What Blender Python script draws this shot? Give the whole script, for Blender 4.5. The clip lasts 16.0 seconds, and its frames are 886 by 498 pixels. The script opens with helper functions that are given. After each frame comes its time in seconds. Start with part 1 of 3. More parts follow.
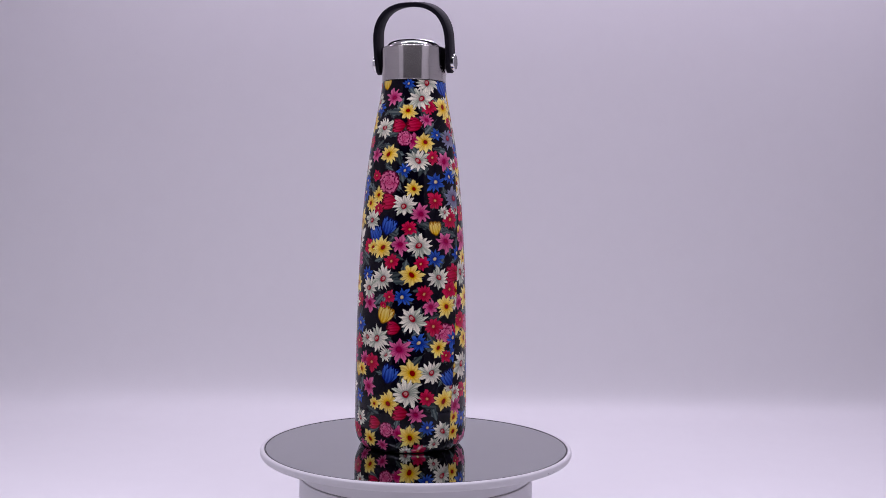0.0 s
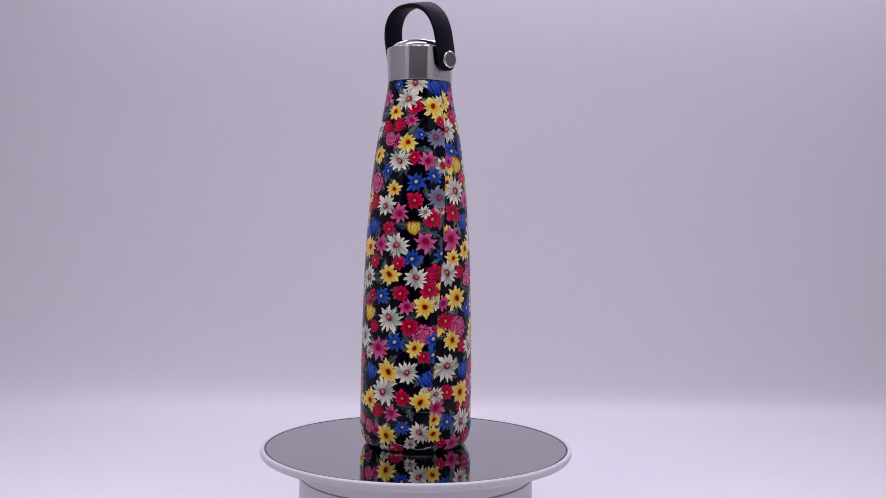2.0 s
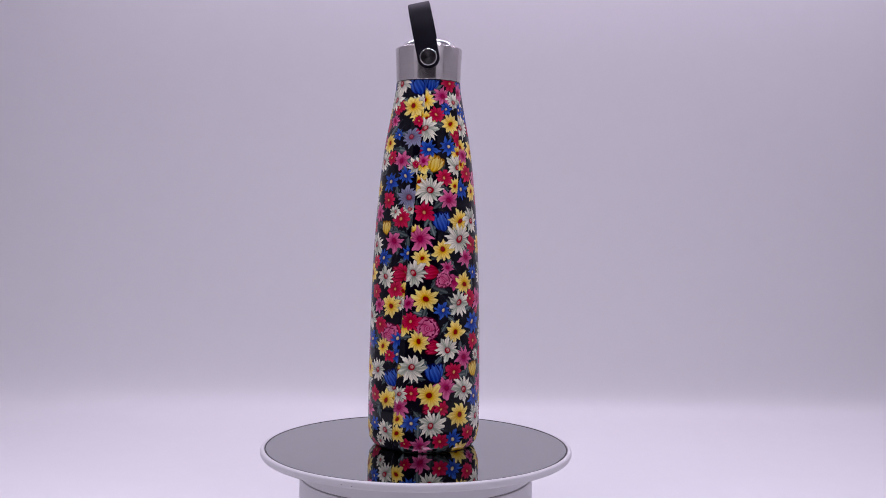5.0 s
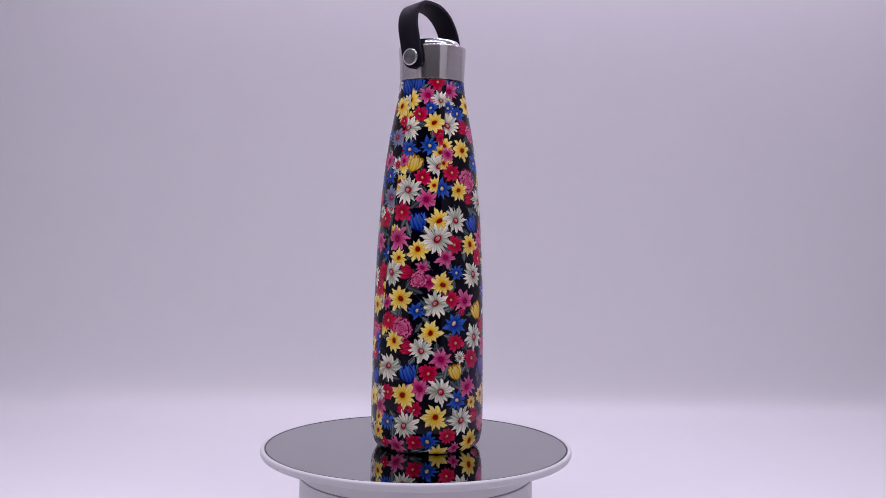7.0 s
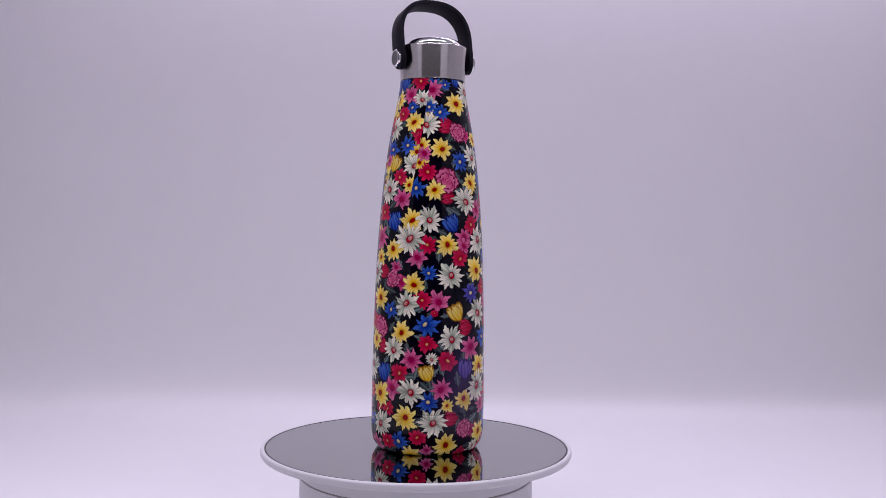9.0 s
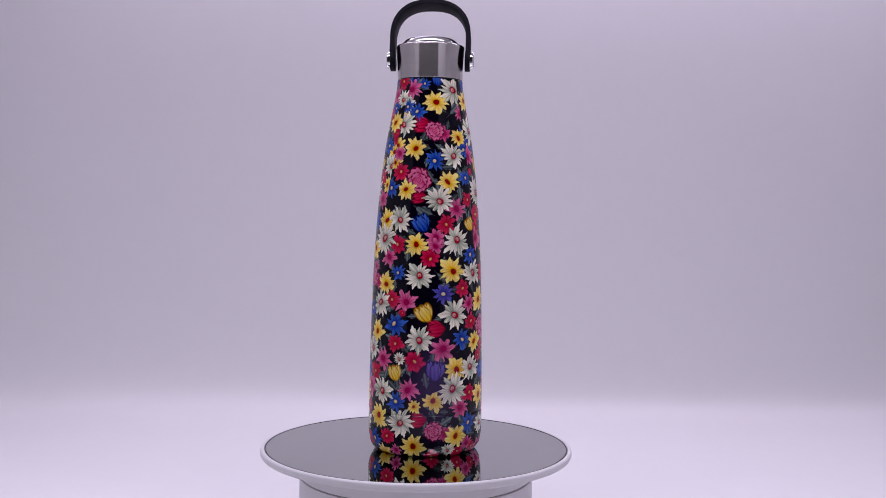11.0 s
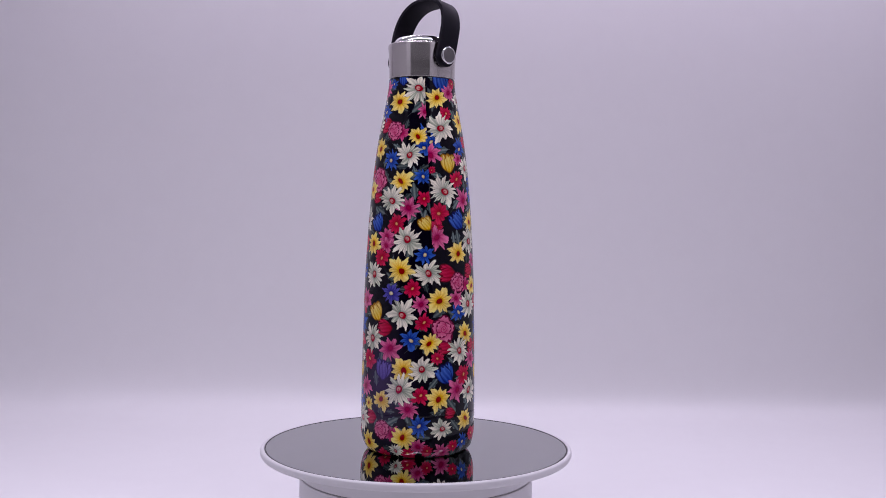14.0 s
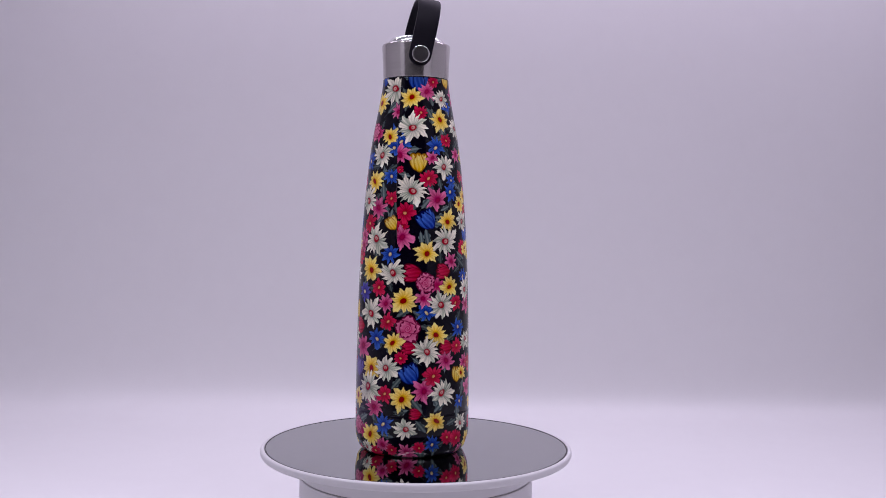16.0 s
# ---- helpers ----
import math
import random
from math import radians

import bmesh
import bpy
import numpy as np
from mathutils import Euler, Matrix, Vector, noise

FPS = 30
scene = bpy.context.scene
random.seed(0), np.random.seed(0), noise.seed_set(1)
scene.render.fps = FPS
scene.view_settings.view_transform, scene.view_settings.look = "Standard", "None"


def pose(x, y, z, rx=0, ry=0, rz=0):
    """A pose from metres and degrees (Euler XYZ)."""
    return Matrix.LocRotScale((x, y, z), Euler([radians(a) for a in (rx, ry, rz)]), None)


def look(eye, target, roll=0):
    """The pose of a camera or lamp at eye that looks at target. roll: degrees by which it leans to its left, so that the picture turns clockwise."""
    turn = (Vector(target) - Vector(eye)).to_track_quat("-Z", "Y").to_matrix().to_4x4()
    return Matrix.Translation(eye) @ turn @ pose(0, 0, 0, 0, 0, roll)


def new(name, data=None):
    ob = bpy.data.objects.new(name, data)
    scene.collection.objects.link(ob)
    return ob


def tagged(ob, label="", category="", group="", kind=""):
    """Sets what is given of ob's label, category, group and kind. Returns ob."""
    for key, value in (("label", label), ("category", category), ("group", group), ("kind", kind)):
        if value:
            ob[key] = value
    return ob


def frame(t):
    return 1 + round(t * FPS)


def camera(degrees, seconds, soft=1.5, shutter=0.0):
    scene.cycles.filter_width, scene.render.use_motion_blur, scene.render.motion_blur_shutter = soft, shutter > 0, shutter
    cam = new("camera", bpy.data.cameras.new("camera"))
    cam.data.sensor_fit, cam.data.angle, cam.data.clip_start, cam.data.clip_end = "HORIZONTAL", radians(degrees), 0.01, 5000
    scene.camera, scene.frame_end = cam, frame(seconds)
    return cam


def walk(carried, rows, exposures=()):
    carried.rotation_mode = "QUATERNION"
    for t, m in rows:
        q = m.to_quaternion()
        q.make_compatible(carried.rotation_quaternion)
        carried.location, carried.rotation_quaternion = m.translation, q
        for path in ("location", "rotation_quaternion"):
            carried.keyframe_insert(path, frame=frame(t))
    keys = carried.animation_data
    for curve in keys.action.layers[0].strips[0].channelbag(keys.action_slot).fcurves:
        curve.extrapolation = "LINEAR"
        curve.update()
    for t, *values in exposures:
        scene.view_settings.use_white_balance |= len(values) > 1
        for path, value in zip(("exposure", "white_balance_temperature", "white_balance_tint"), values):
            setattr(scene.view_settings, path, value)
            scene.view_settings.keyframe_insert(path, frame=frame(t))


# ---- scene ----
# camera: stands still in front of the open side of a white photo tent
cam = camera(46.80, 16.0, 0.72)
EYE = (0.0, -0.6403, 0.1435)
AIM = (math.sin(0.02347) * math.cos(0.03146), math.cos(0.02347) * math.cos(0.03146), -math.sin(0.03146))
STAND = look(EYE, Vector(EYE) + Vector(AIM), 0.773)
walk(cam, [(0.0, STAND), (16.0, STAND)])

# ---- light ----
world = bpy.data.worlds.new("world")
scene.world = world
world.use_nodes = True
world.node_tree.nodes["Background"].inputs["Color"].default_value = (0.86, 0.80, 1.0, 1)
world.node_tree.nodes["Background"].inputs["Strength"].default_value = 0.05

FLOOR = -0.060          # tent floor below the mirror plate of the turntable
TENT_TOP = 0.72


def lamp(name, eye, target, sx, sy, power, colour):
    data = bpy.data.lights.new(name, "AREA")
    data.shape, data.size, data.size_y, data.energy, data.color = "RECTANGLE", sx, sy, power, colour
    ob = new(name, data)
    ob.matrix_world = look(eye, target)
    return ob


# two rows of cool LEDs under the top: one over the opening, one near the back
for x_, y_, power_, wide_, led_ in ((-0.05, -0.26, 3.02, 126, (0.853, 0.796, 0.985)), (0.07, 0.265, 3.22, 175, (0.862, 0.754, 1.0))):
    lamp("tent_light", (x_, y_, TENT_TOP - 0.04), (x_, y_, 0.0), 1.0, 0.07, power_, led_).data.spread = radians(wide_)


# ---- materials ----
def srgb(r, g, b):
    return tuple(c / 12.92 if c <= 0.04045 else ((c + 0.055) / 1.055) ** 2.4 for c in (r / 255, g / 255, b / 255))


def material(name, colour, rough=0.5, metal=0.0, coat=0.0, grain=0.0, grain_scale=200.0, bump=0.0, bump_scale=400.0, spec=0.5):
    m = bpy.data.materials.new(name)
    m.use_nodes = True
    nt = m.node_tree
    b = nt.nodes["Principled BSDF"]
    b.inputs["Base Color"].default_value = (*colour, 1)
    b.inputs["Roughness"].default_value = rough
    b.inputs["Metallic"].default_value = metal
    b.inputs["Coat Weight"].default_value = coat
    b.inputs["Coat Roughness"].default_value = 0.06
    b.inputs["Specular IOR Level"].default_value = spec
    co = nt.nodes.new("ShaderNodeTexCoord")
    if grain:
        big, fine = nt.nodes.new("ShaderNodeTexNoise"), nt.nodes.new("ShaderNodeTexNoise")
        big.inputs["Scale"].default_value, fine.inputs["Scale"].default_value = grain_scale / 12, grain_scale
        big.inputs["Detail"].default_value, fine.inputs["Detail"].default_value = 3, 4
        for n in (big, fine):
            nt.links.new(co.outputs["Object"], n.inputs["Vector"])
        add = nt.nodes.new("ShaderNodeMath")
        add.operation = "ADD"
        nt.links.new(big.outputs["Fac"], add.inputs[0])
        nt.links.new(fine.outputs["Fac"], add.inputs[1])
        span = nt.nodes.new("ShaderNodeMapRange")
        span.inputs["From Min"].default_value, span.inputs["From Max"].default_value = 0.6, 1.4
        span.inputs["To Min"].default_value, span.inputs["To Max"].default_value = 1 - grain, 1 + grain
        nt.links.new(add.outputs[0], span.inputs["Value"])
        mul = nt.nodes.new("ShaderNodeVectorMath")
        mul.operation = "MULTIPLY"
        mul.inputs[0].default_value = colour
        nt.links.new(span.outputs["Result"], mul.inputs[1])
        nt.links.new(mul.outputs[0], b.inputs["Base Color"])
    if bump:
        n, bn = nt.nodes.new("ShaderNodeTexNoise"), nt.nodes.new("ShaderNodeBump")
        n.inputs["Scale"].default_value = bump_scale
        nt.links.new(co.outputs["Object"], n.inputs["Vector"])
        bn.inputs["Strength"].default_value, bn.inputs["Distance"].default_value = bump, 0.001
        nt.links.new(n.outputs["Fac"], bn.inputs["Height"])
        nt.links.new(bn.outputs["Normal"], b.inputs["Normal"])
    return m


def brushed(name, colour, rough, aniso, streak):
    """Steel with fine lines round the axis."""
    m = material(name, colour, rough, 1.0)
    nt = m.node_tree
    b = nt.nodes["Principled BSDF"]
    b.inputs["Anisotropic"].default_value, b.inputs["Anisotropic Rotation"].default_value = aniso, 0.25
    tan = nt.nodes.new("ShaderNodeTangent")
    tan.direction_type, tan.axis = "RADIAL", "Z"
    nt.links.new(tan.outputs["Tangent"], b.inputs["Tangent"])
    co, mp, n = nt.nodes.new("ShaderNodeTexCoord"), nt.nodes.new("ShaderNodeMapping"), nt.nodes.new("ShaderNodeTexNoise")
    mp.inputs["Scale"].default_value = streak
    n.inputs["Scale"].default_value, n.inputs["Detail"].default_value = 1.0, 4
    nt.links.new(co.outputs["Object"], mp.inputs["Vector"])
    nt.links.new(mp.outputs["Vector"], n.inputs["Vector"])
    span = nt.nodes.new("ShaderNodeMapRange")
    span.inputs["To Min"].default_value, span.inputs["To Max"].default_value = rough - 0.03, rough + 0.04
    nt.links.new(n.outputs["Fac"], span.inputs["Value"])
    nt.links.new(span.outputs["Result"], b.inputs["Roughness"])
    tone = nt.nodes.new("ShaderNodeMapRange")
    tone.inputs["To Min"].default_value, tone.inputs["To Max"].default_value = 0.82, 1.14
    nt.links.new(n.outputs["Fac"], tone.inputs["Value"])
    mul = nt.nodes.new("ShaderNodeVectorMath")
    mul.operation = "MULTIPLY"
    mul.inputs[0].default_value = colour
    nt.links.new(tone.outputs["Result"], mul.inputs[1])
    nt.links.new(mul.outputs[0], b.inputs["Base Color"])
    return m


def print_material():
    """Floral film under clear lacquer: the print's colours lie on the mesh."""
    m = material("floral_print", (0.5, 0.5, 0.5), 0.5, 0.0, 0.75, 0.0, spec=0.02)
    nt = m.node_tree
    nt.nodes["Principled BSDF"].inputs["Coat IOR"].default_value = 1.30
    at = nt.nodes.new("ShaderNodeAttribute")
    at.attribute_name = "print"
    nt.links.new(at.outputs["Color"], nt.nodes["Principled BSDF"].inputs["Base Color"])
    return m


PAPER = material("white_tent_sheet", (0.72, 0.72, 0.717), 0.75, grain=0.012, grain_scale=60, bump=0.05, bump_scale=900)
TENT = material("white_tent_cloth", (0.46, 0.46, 0.47), 0.8, grain=0.02, grain_scale=80)
ROOM = material("grey_room_paint", (0.16, 0.155, 0.16), 0.9, grain=0.05, grain_scale=30)
WHITE_ABS = material("white_plastic", (0.60, 0.59, 0.60), 0.42, grain=0.012, grain_scale=150)
BLACK_GLOSS = material("black_gap", (0.006, 0.006, 0.008), 0.3)
MIRROR = material("dark_mirror", (0.505, 0.518, 0.52), 0.025, 1.0, grain=0.02, grain_scale=60)
RUBBER = material("black_rubber", (0.0055, 0.0045, 0.0085), 0.58, grain=0.12, grain_scale=900, bump=0.08, bump_scale=2500, spec=0.12)
STEEL = brushed("brushed_steel", (0.55, 0.52, 0.50), 0.21, 1.0, (40, 40, 1800))
CHROME = material("polished_steel", (0.74, 0.73, 0.73), 0.11, 1.0)
RIVET = brushed("turned_steel", (0.20, 0.19, 0.19), 0.24, 0.95, (400, 400, 400))
PRINT = print_material()
DIRT = material("dark_speck", (0.12, 0.10, 0.11), 0.8)


# ---- mesh tools ----
def part(name, bm, mat, parent=None, label="", smooth=True):
    me = bpy.data.meshes.new(name)
    bmesh.ops.recalc_face_normals(bm, faces=bm.faces)
    bm.to_mesh(me)
    bm.free()
    me.materials.append(mat)
    for f in me.polygons:
        f.use_smooth = smooth
    ob = new(name, me)
    if parent:
        ob.parent = parent
    if label:
        ob["label"] = label
    return ob


def sharp(ob, degrees=35):
    """Creases at edges past the angle."""
    me = ob.data
    bm = bmesh.new()
    bm.from_mesh(me)
    for e in bm.edges:
        e.smooth = len(e.link_faces) == 2 and e.calc_face_angle(0) < radians(degrees)
    bm.to_mesh(me)
    bm.free()
    return ob


def box(bm, x0, x1, y0, y1, z0, z1):
    m = Matrix.LocRotScale(((x0 + x1) / 2, (y0 + y1) / 2, (z0 + z1) / 2), None, (x1 - x0, y1 - y0, z1 - z0))
    bmesh.ops.create_cube(bm, size=1, matrix=m)
    return bm


def lathe(profile, steps=96, m=None):
    """A body of revolution about z; profile of (r, z). r = 0 closes it."""
    bm = bmesh.new()
    rings = []
    for r, z in profile:
        if r < 1e-7:
            rings.append([bm.verts.new((0, 0, z))])
        else:
            rings.append([bm.verts.new((r * math.cos(2 * math.pi * i / steps), r * math.sin(2 * math.pi * i / steps), z)) for i in range(steps)])
    for a, b in zip(rings, rings[1:]):
        for i in range(steps):
            j = (i + 1) % steps
            if len(a) == 1 and len(b) > 1:
                bm.faces.new((a[0], b[i], b[j]))
            elif len(b) == 1 and len(a) > 1:
                bm.faces.new((a[i], a[j], b[0]))
            elif len(a) > 1:
                bm.faces.new((a[i], a[j], b[j], b[i]))
    if m:
        bm.transform(m)
    return bm


def corner(cx, cz, r, a0, a1, n=6):
    return [(cx + r * math.cos(radians(a0 + (a1 - a0) * i / n)), cz + r * math.sin(radians(a0 + (a1 - a0) * i / n))) for i in range(n + 1)]


# ---- the tent and the room round it ----
BACK, SIDE, FRONT = 0.40, 0.59, -0.42


def sweep_sheet():
    """One seamless sheet: floor, soft bend, back."""
    bm = bmesh.new()
    cols = []
    for i in range(49):
        x = -SIDE + 2 * SIDE * i / 48
        k = min(1.0, max(0.0, (x + 0.42) / 0.50))
        k = k * k * (3 - 2 * k)
        lift, bend = 0.062 + 0.218 * k, 0.026 - 0.0115 * k          # a short steep bend at the left, a long soft one at the right
        sunk = bend**2 / lift
        prof = [(FRONT + (BACK - lift - FRONT) * j / 10, FLOOR) for j in range(11)]
        for j in range(1, 41):          # the floor lifts ever faster, then the back stands ever straighter
            gap = lift * (bend / lift) ** (j / 40)
            prof.append((BACK - gap, FLOOR + bend**2 / gap - sunk))
        for j in range(1, 41):
            up = bend * ((TENT_TOP - FLOOR) / bend) ** (j / 40)
            prof.append((BACK - bend**2 / up, FLOOR + up - sunk))
        cols.append([bm.verts.new((x, y, z)) for y, z in prof])
    for a, b in zip(cols, cols[1:]):
        for i in range(len(prof) - 1):
            bm.faces.new((a[i], b[i], b[i + 1], a[i + 1]))
    ob = part("backdrop", bm, PAPER)
    mod = ob.modifiers.new("thickness", "SOLIDIFY")
    mod.thickness, mod.offset = 0.002, -1
    return tagged(ob, "seamless white sheet curving from floor to back", "backdrop", kind="structure")


sweep_sheet()
tagged(part("wall_left", box(bmesh.new(), -SIDE - 0.006, -SIDE - 0.001, FRONT, BACK, FLOOR, TENT_TOP), TENT, smooth=False), "white cloth side of the photo tent", "wall", kind="structure")
tagged(part("wall_right", box(bmesh.new(), SIDE + 0.001, SIDE + 0.006, FRONT, BACK, FLOOR, TENT_TOP), TENT, smooth=False), "white cloth side of the photo tent", "wall", kind="structure")
tagged(part("ceiling", box(bmesh.new(), -SIDE - 0.006, SIDE + 0.006, FRONT, BACK + 0.004, TENT_TOP + 0.002, TENT_TOP + 0.007), TENT, smooth=False), "white cloth top of the photo tent", "ceiling", kind="structure")
for nm_, x0_, x1_ in (("wall_front_left", -SIDE, -0.35), ("wall_front_right", 0.21, SIDE)):
    tagged(part(nm_, box(bmesh.new(), x0_, x1_, FRONT - 0.006, FRONT - 0.001, FLOOR, TENT_TOP), TENT, smooth=False), "white cloth flap beside the tent opening", "wall", kind="structure")
tagged(part("floor", box(bmesh.new(), -0.9, 0.9, -1.1, 0.9, FLOOR - 0.05, FLOOR - 0.006), ROOM, smooth=False), "plain grey table under the tent", "floor", kind="structure")
for nm_, b_ in (("wall_north", (-0.9, 0.9, 0.9, 0.95)), ("wall_south", (-0.9, 0.9, -1.15, -1.1)), ("wall_east", (0.9, 0.95, -1.15, 0.95)), ("wall_west", (-0.95, -0.9, -1.15, 0.95))):
    tagged(part(nm_, box(bmesh.new(), *b_, FLOOR - 0.05, 1.1), ROOM, smooth=False), "plain dim grey wall of the room", "wall", kind="structure")
tagged(part("ceiling_room", box(bmesh.new(), -0.95, 0.95, -1.15, 0.95, 1.1, 1.15), ROOM, smooth=False), "plain dim grey room ceiling", "ceiling", kind="structure")


# ---- turntable ----
DISC = 0.0939


def turntable():
    thing = tagged(new("turntable"), "round white display turntable with a dark mirror top", "turntable")
    base = lathe([(0.0, FLOOR), (0.0715, FLOOR)] + corner(0.0715, FLOOR + 0.0015, 0.0015, -90, 0, 4) + [(0.0728, -0.0183)] + corner(0.0722, -0.0183, 0.0006, 0, 90, 4) + [(0.0, -0.0177)], 160)
    sharp(part("base", base, WHITE_ABS, thing))
    part("gap_ring", lathe([(0.0712, -0.0177), (0.0712, -0.0172)], 160), BLACK_GLOSS, thing, "thin dark gap above the base")
    platter = tagged(new("platter"), "white rotating plate with rounded rim")
    platter.parent = thing
    rim = [(0.0, -0.0172), (0.0722, -0.0172), (0.0728, -0.0167), (0.0728, -0.0080), (0.0735, -0.0060), (0.0880, -0.0048)]
    rim += corner(0.0946, -0.0024, 0.0023, -70, 0, 6) + corner(0.0954, -0.0012, 0.0015, 0, 90, 6) + [(0.0946, 0.0002)] + [(0.0943, -0.0002), (0.0943, -0.0012), (0.0, -0.0012)]
    sharp(part("rim", lathe(rim, 200), WHITE_ABS, platter), 40)
    part("edge_ring", lathe([(0.0936, -0.0009), (0.0937, 0.0002), (0.0942, 0.0002), (0.0942, -0.0009)], 200), BLACK_GLOSS, platter, "thin black edge of the mirror")
    part("mirror_plate", lathe([(0.0, -0.0010), (0.0934, -0.0010), (0.0934, 0.0), (0.0, 0.0)], 200), MIRROR, platter, "dark mirror top plate", smooth=False)
    for turn, up, size in ((-38.5, -0.0034, 0.0005), (-37.0, -0.0028, 0.0003), (-34.8, -0.0036, 0.0004), (-40.6, -0.0031, 0.0003), (-33.6, -0.0032, 0.0003)):
        bm = bmesh.new()
        bmesh.ops.create_icosphere(bm, subdivisions=1, radius=1, matrix=Matrix.Diagonal((size * 0.3, size * 1.7, size * 0.6, 1)))
        mark = part("scuff_mark", bm, DIRT, platter, "small dark scuff on the rim")
        mark.matrix_basis = pose(0, 0, 0, 0, 0, turn) @ pose(0.0968, 0, up + 0.0008)
    return thing, platter


table_thing, platter = turntable()


# ---- bottle: outline, then the print ----
SEAM = 0.0252           # fine groove of the base
NECK = 0.2266
PROFILE = [(0.0158, 0.0351), (0.0302, 0.0351), (0.048, 0.0349), (0.066, 0.0346), (0.084, 0.0342), (0.1018, 0.0337), (0.1196, 0.0329), (0.1376, 0.0318),
           (0.1554, 0.0304), (0.173, 0.0286), (0.1908, 0.0261), (0.2040, 0.0236), (0.2120, 0.0221), (0.2200, 0.0207), (0.2240, 0.0202), (0.2300, 0.0199)]


def catmull(knots, z):
    zs = [k[0] for k in knots]
    i = max(0, min(len(zs) - 2, int(np.searchsorted(zs, z)) - 1))
    (z0, r0), (z1, r1) = knots[i], knots[i + 1]
    slope = lambda k: (knots[min(k + 1, len(zs) - 1)][1] - knots[max(k - 1, 0)][1]) / (zs[min(k + 1, len(zs) - 1)] - zs[max(k - 1, 0)])
    h = z1 - z0
    u = (z - z0) / h
    return (2 * u**3 - 3 * u**2 + 1) * r0 + (u**3 - 2 * u**2 + u) * h * slope(i) + (3 * u**2 - 2 * u**3) * r1 + (u**3 - u**2) * h * slope(i + 1)


def radius(z):
    """The bottle's radius at the height z."""
    foot = 0.0135
    if z < foot:                       # rounded foot
        k = (foot - z) / foot
        return 0.0288 + 0.0063 * math.sqrt(max(0.0, 1 - k**1.9))
    r = catmull(PROFILE, z) if z > 0.0158 else 0.0351
    return r - 0.00035 * math.exp(-(((z - SEAM) / 0.00028) ** 2))


COLS, ROWS = 900, 900
heights = np.concatenate([np.linspace(0.0002, 0.013, 74)[:-1], np.linspace(0.013, NECK, ROWS - 73)])
radii = np.array([radius(z) for z in heights])
angles = np.arange(COLS) * 360 / COLS - 180
INK = np.zeros((ROWS, COLS, 3)) + (0.0014, 0.0006, 0.0056)
rng = np.random.default_rng(7)


# joints of the film: degrees at the neck, degrees for each millimetre downwards, lower end
JOINTS = ((-17.7, -0.138, -9), (42.0, -0.27, 150), (128.0, 0.08, 130))


def past(joint, turn, z):
    """Degrees by which a spot lies beyond a joint of the film."""
    return (turn - joint[0] - (226 - z) * joint[1] + 180) % 360 - 180


def window(turn, z, reach):
    """Rows, columns and local millimetres (x round the bottle, y up) about a spot of the print."""
    r0, r1 = np.searchsorted(heights, (z - reach) / 1000), np.searchsorted(heights, (z + reach) / 1000)
    if r1 <= r0:
        return None
    rows = np.arange(r0, r1)
    da = (angles - turn + 180) % 360 - 180
    cols = np.where(np.abs(da) < math.degrees(reach / 1000 / radii[rows].min()))[0]
    x = np.radians(da[cols])[None, :] * radii[rows][:, None] * 1000
    y = np.repeat((heights[rows] * 1000 - z)[:, None], len(cols), 1)
    for joint in JOINTS:               # a flower ends at the joint of the film beside it
        if z > joint[2]:
            own = past(joint, turn, z)
            there = past(joint, angles[cols][None, :], heights[rows][:, None] * 1000)
            x = np.where((there * own < 0) & (np.abs(there) < 60) & (abs(own) < 60), 900.0, x)
    return np.ix_(rows, cols), x, y


def lay(at, cover, colour):
    INK[at] = INK[at] * (1 - cover[..., None]) + colour * cover[..., None]


def mixed(a, b, k):
    k = np.clip(k, 0, 1)[..., None]
    return np.asarray(a) * (1 - k) + np.asarray(b) * k


def edge(d, soft=0.16):
    return np.clip(0.5 - d / (2 * soft), 0, 1)


